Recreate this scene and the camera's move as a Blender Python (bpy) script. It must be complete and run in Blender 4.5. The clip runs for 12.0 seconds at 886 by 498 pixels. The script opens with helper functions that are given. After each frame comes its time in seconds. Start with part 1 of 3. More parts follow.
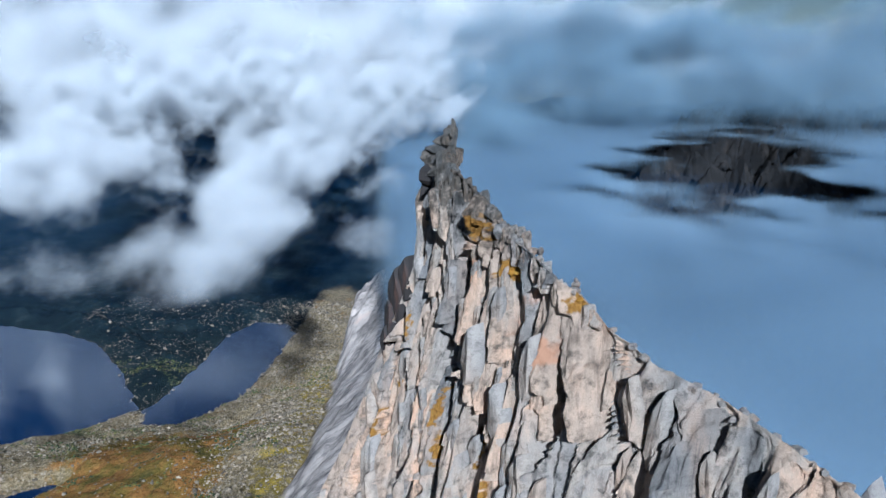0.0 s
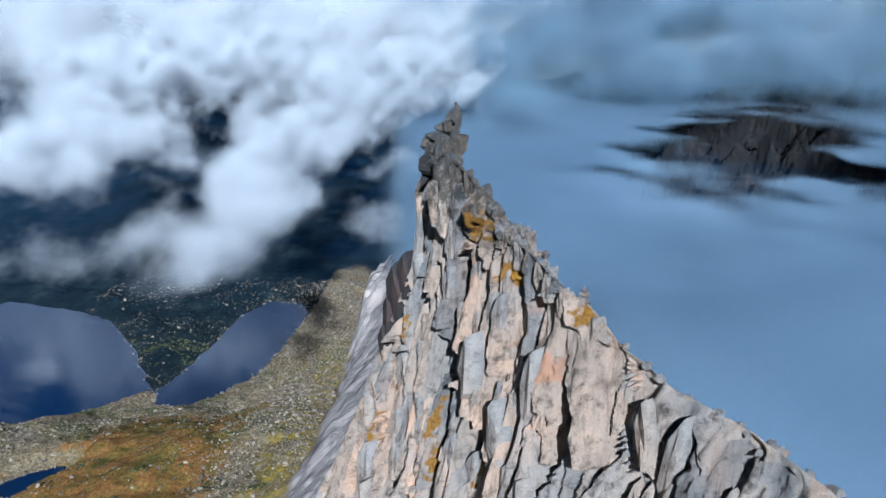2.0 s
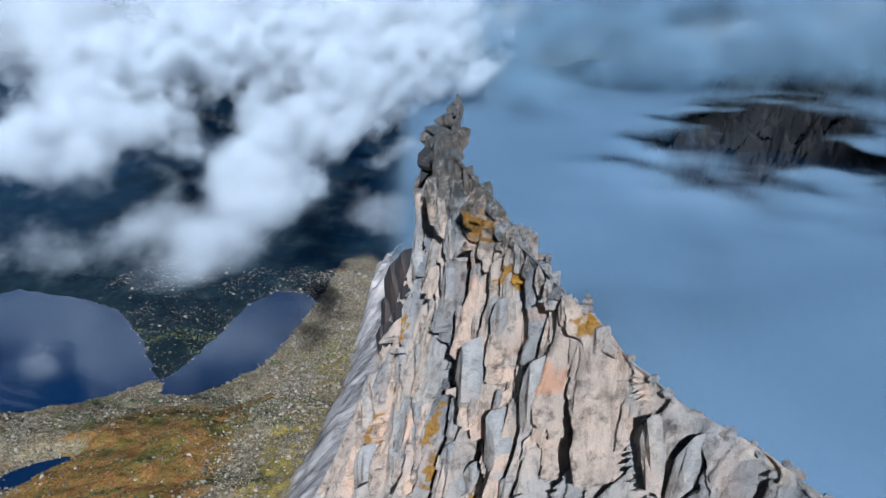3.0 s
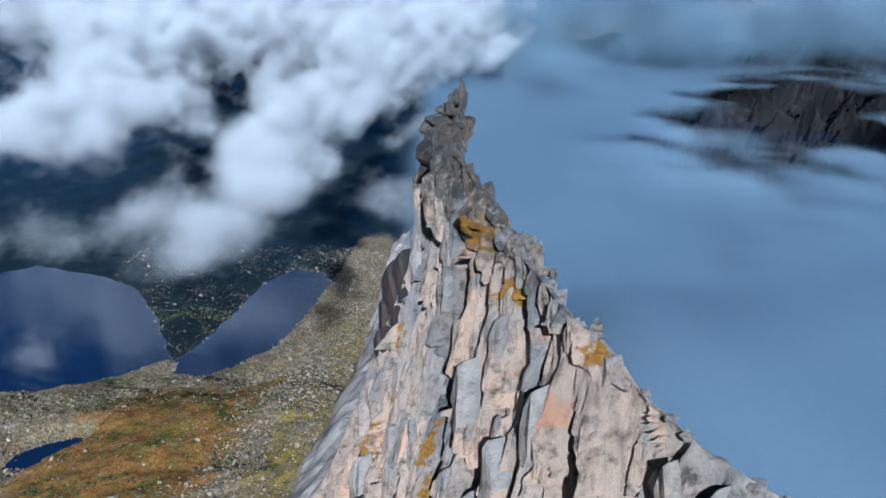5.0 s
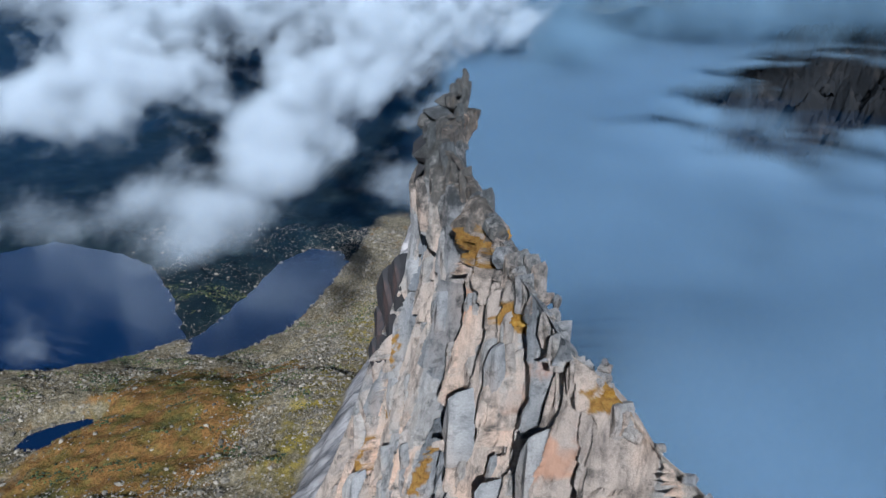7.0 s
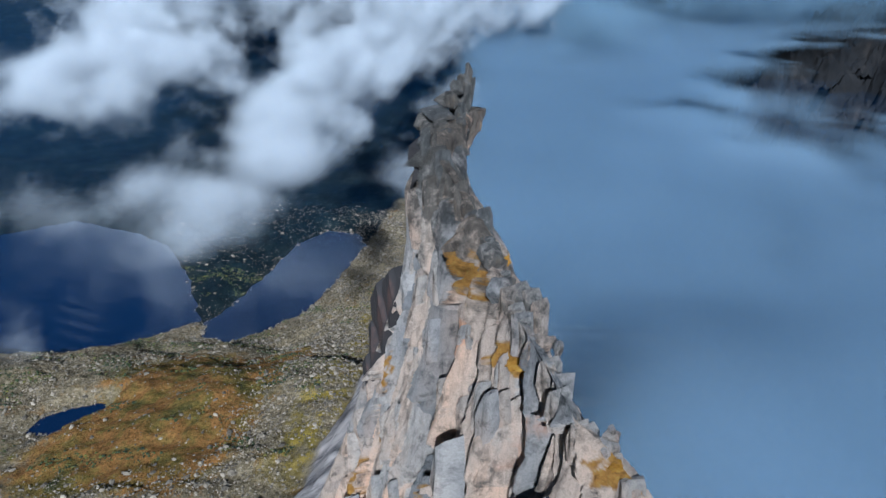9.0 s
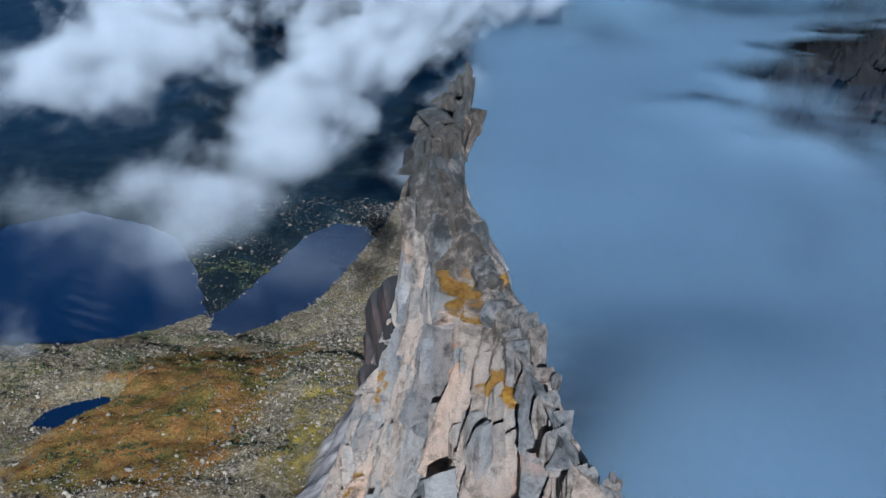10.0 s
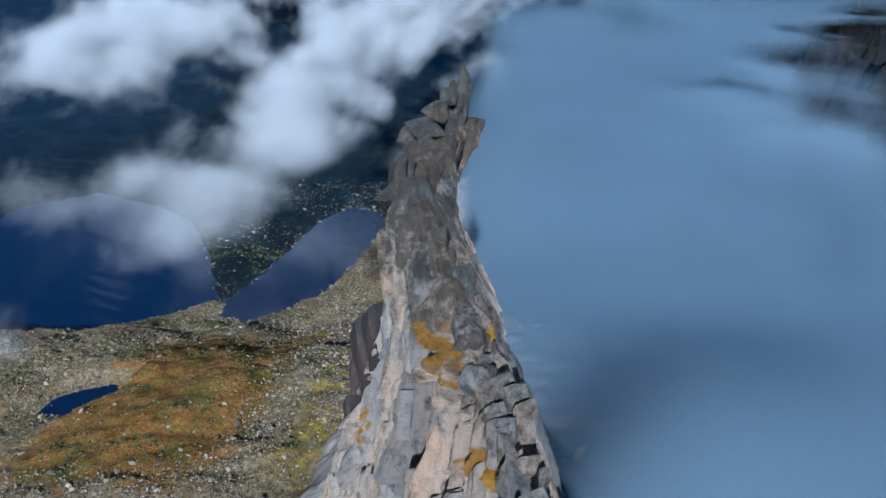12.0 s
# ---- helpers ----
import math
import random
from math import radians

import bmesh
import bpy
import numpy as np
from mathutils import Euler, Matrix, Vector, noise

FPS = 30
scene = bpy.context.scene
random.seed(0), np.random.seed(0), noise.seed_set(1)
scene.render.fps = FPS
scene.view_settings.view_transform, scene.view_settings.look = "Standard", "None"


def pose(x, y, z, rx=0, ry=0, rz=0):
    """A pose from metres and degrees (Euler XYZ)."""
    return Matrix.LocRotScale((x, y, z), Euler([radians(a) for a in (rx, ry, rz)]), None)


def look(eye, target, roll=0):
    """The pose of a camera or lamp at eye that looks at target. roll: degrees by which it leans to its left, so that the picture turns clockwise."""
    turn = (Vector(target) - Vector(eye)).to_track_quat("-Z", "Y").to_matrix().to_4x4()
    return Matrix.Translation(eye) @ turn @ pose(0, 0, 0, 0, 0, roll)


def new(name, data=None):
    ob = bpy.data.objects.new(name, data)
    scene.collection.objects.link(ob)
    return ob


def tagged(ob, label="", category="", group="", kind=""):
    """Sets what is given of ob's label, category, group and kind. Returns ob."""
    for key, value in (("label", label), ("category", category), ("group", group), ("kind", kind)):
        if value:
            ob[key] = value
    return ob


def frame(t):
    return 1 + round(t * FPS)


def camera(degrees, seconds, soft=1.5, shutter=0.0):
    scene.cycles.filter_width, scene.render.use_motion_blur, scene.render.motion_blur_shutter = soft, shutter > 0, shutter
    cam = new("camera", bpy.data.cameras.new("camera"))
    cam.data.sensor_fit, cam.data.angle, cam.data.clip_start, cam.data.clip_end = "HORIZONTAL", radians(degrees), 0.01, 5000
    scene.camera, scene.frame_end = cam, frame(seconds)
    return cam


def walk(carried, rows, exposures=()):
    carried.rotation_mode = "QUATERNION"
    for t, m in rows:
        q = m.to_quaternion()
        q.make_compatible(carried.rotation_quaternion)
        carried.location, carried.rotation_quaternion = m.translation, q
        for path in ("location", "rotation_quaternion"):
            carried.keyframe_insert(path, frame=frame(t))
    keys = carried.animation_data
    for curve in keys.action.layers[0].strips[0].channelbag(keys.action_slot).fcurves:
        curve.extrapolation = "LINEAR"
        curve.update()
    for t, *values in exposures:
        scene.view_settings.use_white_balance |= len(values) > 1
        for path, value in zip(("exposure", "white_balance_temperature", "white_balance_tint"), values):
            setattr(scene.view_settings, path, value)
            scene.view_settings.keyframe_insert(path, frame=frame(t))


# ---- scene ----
cam = camera(63.1, 12.0)
PATH = [
    (0, (-0.119, 0.021, 350.063), (-0.132, 1.95, 349.536), 1.1),
    (0.5, (1.082, 4.015, 350.262), (1.056, 5.94, 349.719), 1.1),
    (1, (2.266, 7.995, 350.502), (2.227, 9.915, 349.943), 1.1),
    (1.5, (3.379, 11.975, 350.751), (3.326, 13.889, 350.175), 1.1),
    (2, (4.487, 15.957, 350.997), (4.421, 17.867, 350.406), 1.1),
    (2.5, (5.576, 19.911, 351.236), (5.497, 21.814, 350.628), 1.1),
    (3, (6.632, 23.898, 351.47), (6.54, 25.796, 350.846), 1.1),
    (5, (10.432, 40.39, 352.639), (10.284, 42.261, 351.948), 1.0),
    (5.5, (11.322, 44.471, 352.866), (11.16, 46.335, 352.158), 1.0),
    (6, (12.151, 48.553, 353.104), (11.974, 50.409, 352.379), 1.0),
    (6.5, (12.936, 52.699, 353.373), (12.745, 54.547, 352.633), 1.0),
    (7, (13.708, 56.836, 353.603), (13.504, 58.677, 352.848), 1.0),
    (9, (16.397, 72.99, 354.67), (16.135, 74.8, 353.859), 1.0),
    (9.5, (16.999, 77.146, 354.878), (16.723, 78.948, 354.055), 1.0),
    (10, (17.556, 81.303, 355.124), (17.268, 83.096, 354.288), 1.0),
    (10.5, (18.13, 85.411, 355.399), (17.828, 87.196, 354.549), 1.1),
    (11, (18.646, 89.515, 355.672), (18.333, 91.292, 354.809), 1.0),
    (11.5, (19.101, 93.665, 355.964), (18.776, 95.433, 355.09), 1.0),
    (12, (19.525, 97.827, 356.216), (19.188, 99.587, 355.329), 1.0),
]
walk(cam, [(t, look(eye, target, roll)) for t, eye, target, roll in PATH], [(0, 0.87, 4650, 8), (12, 0.62, 4600, 8)])

# ---- world, sun, exposure ----
SUN_FROM = Vector((0.13, -1.0, 0.0)).normalized()
SUN_HEIGHT = radians(30)
world = bpy.data.worlds.new("sky")
scene.world = world
world.use_nodes = True
wn = world.node_tree
sky = wn.nodes.new("ShaderNodeTexSky")
sky.sky_type = "NISHITA"
sky.sun_disc = False
sky.sun_elevation = SUN_HEIGHT
sky.sun_rotation = math.atan2(SUN_FROM.x, SUN_FROM.y)
sky.altitude = 1800
sky.air_density = 1.3
wn.links.new(sky.outputs[0], wn.nodes["Background"].inputs[0])
wn.nodes["Background"].inputs[1].default_value = 0.016
lamp = bpy.data.lights.new("sun", "SUN")
lamp.energy = 5.0
lamp.angle = radians(0.5)
lamp.color = (1.0, 0.87, 0.70)
sun = new("sun", lamp)
toward = SUN_FROM * math.cos(SUN_HEIGHT) + Vector((0, 0, math.sin(SUN_HEIGHT)))
sun.matrix_world = look(toward * 900, (0, 0, 0))
scene.cycles.transparent_max_bounces = 110


# ---- arithmetic ----
def hashed(i, j, k=0, seed=0):
    """Whole numbers to a fixed random number from 0 to 1."""
    n = (i.astype(np.int64) * 374761393 + j.astype(np.int64) * 668265263 + np.asarray(k).astype(np.int64) * 2147483647 + seed * 974634777) & 0x7FFFFFFF
    n = ((n ^ (n >> 13)) * 1274126177) & 0x7FFFFFFF
    n = ((n ^ (n >> 16)) * 668265263) & 0x7FFFFFFF
    return ((n ^ (n >> 15)) & 0xFFFF) / 65535.0


def noise2(x, y, seed=0):
    """Smooth gradient noise, about -1 to 1."""
    i, j = np.floor(x), np.floor(y)
    fx, fy = x - i, y - j
    u, v = fx * fx * fx * (fx * (fx * 6 - 15) + 10), fy * fy * fy * (fy * (fy * 6 - 15) + 10)

    def corner(a, b):
        ang = hashed(i + a, j + b, 0, seed) * 2 * np.pi
        return np.cos(ang) * (fx - a) + np.sin(ang) * (fy - b)
    low = corner(0, 0) * (1 - u) + corner(1, 0) * u
    high = corner(0, 1) * (1 - u) + corner(1, 1) * u
    return (low * (1 - v) + high * v) * 1.5


def fbm(x, y, octaves=5, seed=0, gain=0.5, ridged=False):
    total, size, amp = 0.0, 1.0, 1.0
    for o in range(octaves):
        n = noise2(x * size, y * size, seed + o * 7)
        total = total + amp * ((1 - 2 * np.abs(n)) if ridged else n)
        size, amp = size * 2.03, amp * gain
    return total


def plates(x, y, seed=0):
    """Cells: distance to the edge of the cell, its random number, and the way from its middle."""
    i, j = np.floor(x), np.floor(y)
    best = np.full(x.shape, 9.0)
    second = np.full(x.shape, 9.0)
    rnd, dx, dy = np.zeros(x.shape), np.zeros(x.shape), np.zeros(x.shape)
    for a in (-1, 0, 1):
        for b in (-1, 0, 1):
            px = i + a + 0.1 + 0.8 * hashed(i + a, j + b, 1, seed)
            py = j + b + 0.1 + 0.8 * hashed(i + a, j + b, 2, seed)
            ex, ey = x - px, y - py
            d = np.sqrt(ex * ex + ey * ey)
            near = d < best
            second = np.where(near, best, np.minimum(second, d))
            best = np.where(near, d, best)
            r = hashed(i + a, j + b, 3, seed)
            rnd, dx, dy = np.where(near, r, rnd), np.where(near, ex, dx), np.where(near, ey, dy)
    return second - best, rnd, dx, dy


def step(a, b, x):
    f = np.clip((x - a) / (b - a), 0, 1)
    return f * f * (3 - 2 * f)


def line(x, *pairs):
    """A bent line through (x, value) pairs."""
    return np.interp(x, [p[0] for p in pairs], [p[1] for p in pairs])


def grid_mesh(name, pts, rows, cols, keep=None, closed=False, smooth=True, **attrs):
    """One mesh from a grid of points, with float attributes; keep: which points are wanted."""
    idx = np.arange(rows * cols).reshape(rows, cols)
    nxt = np.roll(idx, -1, 1) if closed else idx
    if closed:
        quads = np.stack([idx[:-1], nxt[:-1], nxt[1:], idx[1:]], -1).reshape(-1, 4)
    else:
        quads = np.stack([idx[:-1, :-1], idx[:-1, 1:], idx[1:, 1:], idx[1:, :-1]], -1).reshape(-1, 4)
    if keep is not None:
        quads = quads[keep[quads].any(1)]
        used = np.zeros(len(pts), bool)
        used[quads] = True
        remap = np.cumsum(used) - 1
        quads, pts = remap[quads], pts[used]
        attrs = {k: v[used] for k, v in attrs.items()}
    return raw_mesh(name, pts, quads, smooth, **attrs)


def raw_mesh(name, pts, faces, smooth=True, **attrs):
    me = bpy.data.meshes.new(name)
    n = faces.shape[1]
    me.vertices.add(len(pts))
    me.vertices.foreach_set("co", np.ascontiguousarray(pts, np.float32).ravel())
    me.loops.add(faces.size)
    me.loops.foreach_set("vertex_index", faces.astype(np.int32).ravel())
    me.polygons.add(len(faces))
    me.polygons.foreach_set("loop_start", (np.arange(len(faces)) * n).astype(np.int32))
    me.polygons.foreach_set("use_smooth", np.full(len(faces), smooth))
    for key, value in attrs.items():
        me.attributes.new(key, "FLOAT", "POINT").data.foreach_set("value", np.ascontiguousarray(value, np.float32).ravel())
    me.update(calc_edges=True)
    return me


# ---- materials ----
def shader(name):
    mat = bpy.data.materials.new(name)
    mat.use_nodes = True
    nt = mat.node_tree
    return mat, nt, nt.nodes["Principled BSDF"], nt.nodes["Material Output"]


def node(nt, kind, **values):
    n = nt.nodes.new(kind)
    for key, value in values.items():
        if key in n.inputs:
            n.inputs[key].default_value = value
        else:
            setattr(n, key, value)
    return n


def noise_node(nt, scale, detail=6, rough=0.6, stretch=(1, 1, 1), turn=(0, 0, 0)):
    co = nt.nodes.new("ShaderNodeTexCoord")
    mp = nt.nodes.new("ShaderNodeMapping")
    mp.inputs["Scale"].default_value = stretch
    mp.inputs["Rotation"].default_value = turn
    nt.links.new(co.outputs["Object"], mp.inputs[0])
    n = node(nt, "ShaderNodeTexNoise", Scale=scale, Detail=detail, Roughness=rough)
    nt.links.new(mp.outputs[0], n.inputs["Vector"])
    return n.outputs["Fac"]


def ramp(nt, fac, *stops):
    r = nt.nodes.new("ShaderNodeValToRGB")
    while len(r.color_ramp.elements) < len(stops):
        r.color_ramp.elements.new(0.5)
    for el, (p, c) in zip(r.color_ramp.elements, stops):
        el.position = p
        el.color = (c, c, c, 1) if isinstance(c, (int, float)) else (*c, 1)
    nt.links.new(fac, r.inputs[0])
    return r.outputs[0]


def mix(nt, fac, a, b, mode="MIX"):
    m = nt.nodes.new("ShaderNodeMix")
    m.data_type, m.blend_type = "RGBA", mode
    for sock, val in ((m.inputs[0], fac), (m.inputs[6], a), (m.inputs[7], b)):
        if isinstance(val, (int, float)):
            sock.default_value = val
        elif isinstance(val, tuple):
            sock.default_value = (*val, 1)
        else:
            nt.links.new(val, sock)
    return m.outputs[2]


def math_node(nt, op, a, b=0.0, clamp=False):
    m = nt.nodes.new("ShaderNodeMath")
    m.operation, m.use_clamp = op, clamp
    for sock, val in ((m.inputs[0], a), (m.inputs[1], b)):
        if isinstance(val, (int, float)):
            sock.default_value = val
        else:
            nt.links.new(val, sock)
    return m.outputs[0]


def attribute(nt, name):
    a = nt.nodes.new("ShaderNodeAttribute")
    a.attribute_name = name
    return a.outputs["Fac"]


def bump(nt, bsdf, height, strength, distance):
    b = nt.nodes.new("ShaderNodeBump")
    b.inputs["Strength"].default_value = strength
    b.inputs["Distance"].default_value = distance
    nt.links.new(height, b.inputs["Height"])
    nt.links.new(b.outputs[0], bsdf.inputs["Normal"])


def granite(name, whole):
    """Grey to warm granite; loose pieces each have a tone of their own."""
    mat, nt, bsdf, out = shader(name)
    big = ramp(nt, noise_node(nt, 0.07, 5, 0.6, (1, 1, 0.35)), (0.36, (0.34, 0.335, 0.33)), (0.5, (0.46, 0.43, 0.395)), (0.62, (0.58, 0.48, 0.40)), (0.74, (0.62, 0.44, 0.31)))
    mid = ramp(nt, noise_node(nt, 0.45, 9, 0.72, (1, 1, 0.25)), (0.28, 0.6), (0.48, 1.0), (0.75, 1.15))
    col = mix(nt, 1.0, big, mid, "MULTIPLY")
    stain = ramp(nt, noise_node(nt, 0.35, 7, 0.72, (1, 1, 0.1)), (0.54, 0.0), (0.68, 0.75))
    col = mix(nt, stain, col, (0.11, 0.105, 0.105))
    fine = ramp(nt, noise_node(nt, 4.0, 7, 0.75), (0.3, 0.72), (0.7, 1.15))
    col = mix(nt, 1.0, col, fine, "MULTIPLY")
    # dark lichen patches, thickened towards the summit to paint its cloud shade
    where = nt.nodes.new("ShaderNodeNewGeometry")
    split = nt.nodes.new("ShaderNodeSeparateXYZ")
    nt.links.new(where.outputs["Position"], split.inputs[0])
    high = nt.nodes.new("ShaderNodeMapRange")
    high.inputs["From Min"].default_value, high.inputs["From Max"].default_value = 303, 323
    nt.links.new(split.outputs["Z"], high.inputs["Value"])
    lichen_shade = ramp(nt, math_node(nt, "ADD", math_node(nt, "MULTIPLY", high.outputs[0], 0.27), noise_node(nt, 0.3, 8, 0.7)), (0.52, 0.0), (0.68, 0.9))
    col = mix(nt, lichen_shade, col, ramp(nt, noise_node(nt, 0.8, 8, 0.7, (1, 1, 0.4)), (0.36, (0.028, 0.03, 0.03)), (0.55, (0.075, 0.078, 0.076)), (0.68, (0.16, 0.16, 0.155))))
    if not whole:
        info = nt.nodes.new("ShaderNodeObjectInfo")
        tone = ramp(nt, info.outputs["Random"], (0.0, (0.86, 0.87, 0.90)), (0.4, (0.98, 0.97, 0.95)), (0.75, (1.06, 0.98, 0.90)), (1.0, (1.1, 0.95, 0.83)))
        col = mix(nt, 1.0, col, tone, "MULTIPLY")
    lichen = math_node(nt, "MULTIPLY", attribute(nt, "ledge") if whole else 0.1, ramp(nt, noise_node(nt, 0.22, 7, 0.7), (0.57, 0.0), (0.63, 1.0)))
    col = mix(nt, lichen, col, (0.30, 0.17, 0.035))
    if whole:
        col = mix(nt, 1.0, col, ramp(nt, attribute(nt, "tone"), (0.25, (0.52, 0.54, 0.57)), (0.5, (0.86, 0.86, 0.87)), (0.8, (1.1, 1.04, 0.97)), (1.15, (1.25, 1.06, 0.90))), "MULTIPLY")
        col = mix(nt, math_node(nt, "MULTIPLY", attribute(nt, "rust"), 0.75), col, (0.62, 0.33, 0.19))
        col = mix(nt, attribute(nt, "growth"), col, ramp(nt, noise_node(nt, 1.4, 8, 0.7), (0.3, (0.12, 0.06, 0.015)), (0.5, (0.33, 0.17, 0.03)), (0.7, (0.38, 0.26, 0.06))))
    nt.links.new(col, bsdf.inputs["Base Color"])
    bsdf.inputs["Roughness"].default_value = 0.9
    bsdf.inputs["Specular IOR Level"].default_value = 0.2
    bump(nt, bsdf, math_node(nt, "ADD", noise_node(nt, 1.1, 11, 0.72, (1, 1, 0.35)), noise_node(nt, 5.0, 6, 0.7)), 1.0, 0.75)
    return mat


def valley():
    mat, nt, bsdf, out = shader("valley_ground")
    scree = ramp(nt, noise_node(nt, 0.35, 8, 0.75), (0.3, (0.035, 0.028, 0.016)), (0.48, (0.14, 0.113, 0.066)), (0.68, (0.33, 0.275, 0.18)))
    grass = ramp(nt, noise_node(nt, 0.03, 8, 0.65), (0.34, (0.03, 0.04, 0.014)), (0.45, (0.13, 0.095, 0.022)), (0.55, (0.20, 0.10, 0.028)), (0.64, (0.17, 0.115, 0.03)), (0.78, (0.11, 0.12, 0.025)))
    # forest colour, near-black so that it also paints cloud shade on the ground
    wood_shade = ramp(nt, noise_node(nt, 0.03, 10, 0.78), (0.35, (0.003, 0.007, 0.012)), (0.55, (0.009, 0.017, 0.021)), (0.70, (0.032, 0.042, 0.042)))
    slab = ramp(nt, noise_node(nt, 0.16, 9, 0.72, (0.2, 1, 0.2), (0, 0, 0.25)), (0.33, (0.09, 0.085, 0.09)), (0.44, (0.24, 0.22, 0.21)), (0.55, (0.42, 0.385, 0.36)), (0.7, (0.50, 0.41, 0.36)))
    g = ramp(nt, math_node(nt, "ADD", attribute(nt, "grass"), math_node(nt, "MULTIPLY", noise_node(nt, 0.06, 9, 0.7), 0.9)), (0.85, 0.0), (1.0, 1.0))
    tuft = ramp(nt, noise_node(nt, 0.5, 8, 0.75), (0.34, 0.35), (0.5, 1.0), (0.68, 1.5))
    col = mix(nt, g, scree, mix(nt, 1.0, grass, tuft, "MULTIPLY"))
    moss = ramp(nt, noise_node(nt, 0.12, 8, 0.7), (0.38, (0.09, 0.075, 0.02)), (0.6, (0.25, 0.185, 0.03)))
    col = mix(nt, math_node(nt, "MULTIPLY", attribute(nt, "moss"), ramp(nt, noise_node(nt, 0.045, 8, 0.7), (0.44, 0.0), (0.54, 1.0))), col, moss)
    col = mix(nt, attribute(nt, "wood_shade"), col, wood_shade)
    col = mix(nt, attribute(nt, "slab"), col, slab)
    nt.links.new(col, bsdf.inputs["Base Color"])
    bsdf.inputs["Roughness"].default_value = 0.95
    bsdf.inputs["Specular IOR Level"].default_value = 0.1
    bump(nt, bsdf, noise_node(nt, 0.4, 10, 0.75), 0.8, 2.0)
    return mat


def water():
    mat, nt, bsdf, out = shader("lake_water")
    bsdf.inputs["Base Color"].default_value = (0.002, 0.011, 0.042, 1)
    bsdf.inputs["Roughness"].default_value = 0.03
    bsdf.inputs["IOR"].default_value = 2.3
    bump(nt, bsdf, noise_node(nt, 0.15, 3, 0.5), 0.03, 0.3)
    return mat


def vapour(name, colour, scale, edge, soft, shed=0.5, heap=0):
    """Cloud: a white scattering skin whose cover follows the bank's own density."""
    mat, nt, bsdf, out = shader(name)
    nt.nodes.remove(bsdf)
    d = attribute(nt, "vapour")
    n = noise_node(nt, scale, 9, 0.62)
    f = math_node(nt, "ADD", d, math_node(nt, "MULTIPLY", math_node(nt, "SUBTRACT", n, 0.5), edge))
    cover = nt.nodes.new("ShaderNodeMapRange")
    cover.interpolation_type = "SMOOTHSTEP"
    cover.inputs["From Min"].default_value = 0.0
    cover.inputs["From Max"].default_value = soft
    nt.links.new(f, cover.inputs["Value"])
    a = math_node(nt, "MULTIPLY", cover.outputs[0], attribute(nt, "share"))
    white = node(nt, "ShaderNodeBsdfDiffuse", Color=(*colour, 1))
    thru = node(nt, "ShaderNodeBsdfTranslucent", Color=(*colour, 1))
    if heap:
        swell = node(nt, "ShaderNodeBump", Strength=0.7, Distance=heap)
        nt.links.new(noise_node(nt, scale * 0.8, 4, 0.5), swell.inputs["Height"])
        nt.links.new(swell.outputs[0], white.inputs["Normal"])
    body = node(nt, "ShaderNodeMixShader", Fac=shed)
    nt.links.new(white.outputs[0], body.inputs[1])
    nt.links.new(thru.outputs[0], body.inputs[2])
    clear = nt.nodes.new("ShaderNodeBsdfTransparent")
    both = nt.nodes.new("ShaderNodeMixShader")
    nt.links.new(a, both.inputs[0])
    nt.links.new(clear.outputs[0], both.inputs[1])
    nt.links.new(body.outputs[0], both.inputs[2])
    nt.links.new(both.outputs[0], out.inputs["Surface"])
    return mat


GRANITE, STONE, VALLEY, WATER = granite("granite", True), granite("granite_slab", False), valley(), water()


def boulder_stone():
    mat, nt, bsdf, out = shader("boulder_stone")
    geo = nt.nodes.new("ShaderNodeNewGeometry")
    tone = ramp(nt, geo.outputs["Random Per Island"], (0.0, (0.06, 0.05, 0.036)), (0.6, (0.19, 0.16, 0.115)), (1.0, (0.33, 0.28, 0.21)))
    col = mix(nt, 1.0, tone, ramp(nt, noise_node(nt, 0.8, 5), (0.3, 0.7), (0.7, 1.1)), "MULTIPLY")
    nt.links.new(col, bsdf.inputs["Base Color"])
    bsdf.inputs["Roughness"].default_value = 0.9
    return mat


# the pillar's own dark rock; on summit blocks it paints overhang shade
def dark_rock():
    mat, nt, bsdf, out = shader("dark_rock")
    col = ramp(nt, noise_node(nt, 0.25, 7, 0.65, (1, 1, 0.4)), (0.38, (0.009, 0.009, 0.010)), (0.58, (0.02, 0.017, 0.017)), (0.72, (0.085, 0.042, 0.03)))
    nt.links.new(col, bsdf.inputs["Base Color"])
    bsdf.inputs["Roughness"].default_value = 0.85
    bump(nt, bsdf, noise_node(nt, 1.5, 9, 0.7), 0.6, 0.4)
    return mat


def mossy():
    mat, nt, bsdf, out = shader("moss")
    col = ramp(nt, noise_node(nt, 1.4, 8, 0.7), (0.3, (0.10, 0.055, 0.012)), (0.5, (0.30, 0.15, 0.02)), (0.7, (0.36, 0.24, 0.05)))
    nt.links.new(col, bsdf.inputs["Base Color"])
    bsdf.inputs["Roughness"].default_value = 1.0
    bsdf.inputs["Specular IOR Level"].default_value = 0.05
    bump(nt, bsdf, noise_node(nt, 5, 8, 0.75), 1.0, 0.3)
    return mat


def far_rock_shade():
    mat, nt, bsdf, out = shader("far_rock_shade")
    # rock colour taken down to near-black to stand in for shade
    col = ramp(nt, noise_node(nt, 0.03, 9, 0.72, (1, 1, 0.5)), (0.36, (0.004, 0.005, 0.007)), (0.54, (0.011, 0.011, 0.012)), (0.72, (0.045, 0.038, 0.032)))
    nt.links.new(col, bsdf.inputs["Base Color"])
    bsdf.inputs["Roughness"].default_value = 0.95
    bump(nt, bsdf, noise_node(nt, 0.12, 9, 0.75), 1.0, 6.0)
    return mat


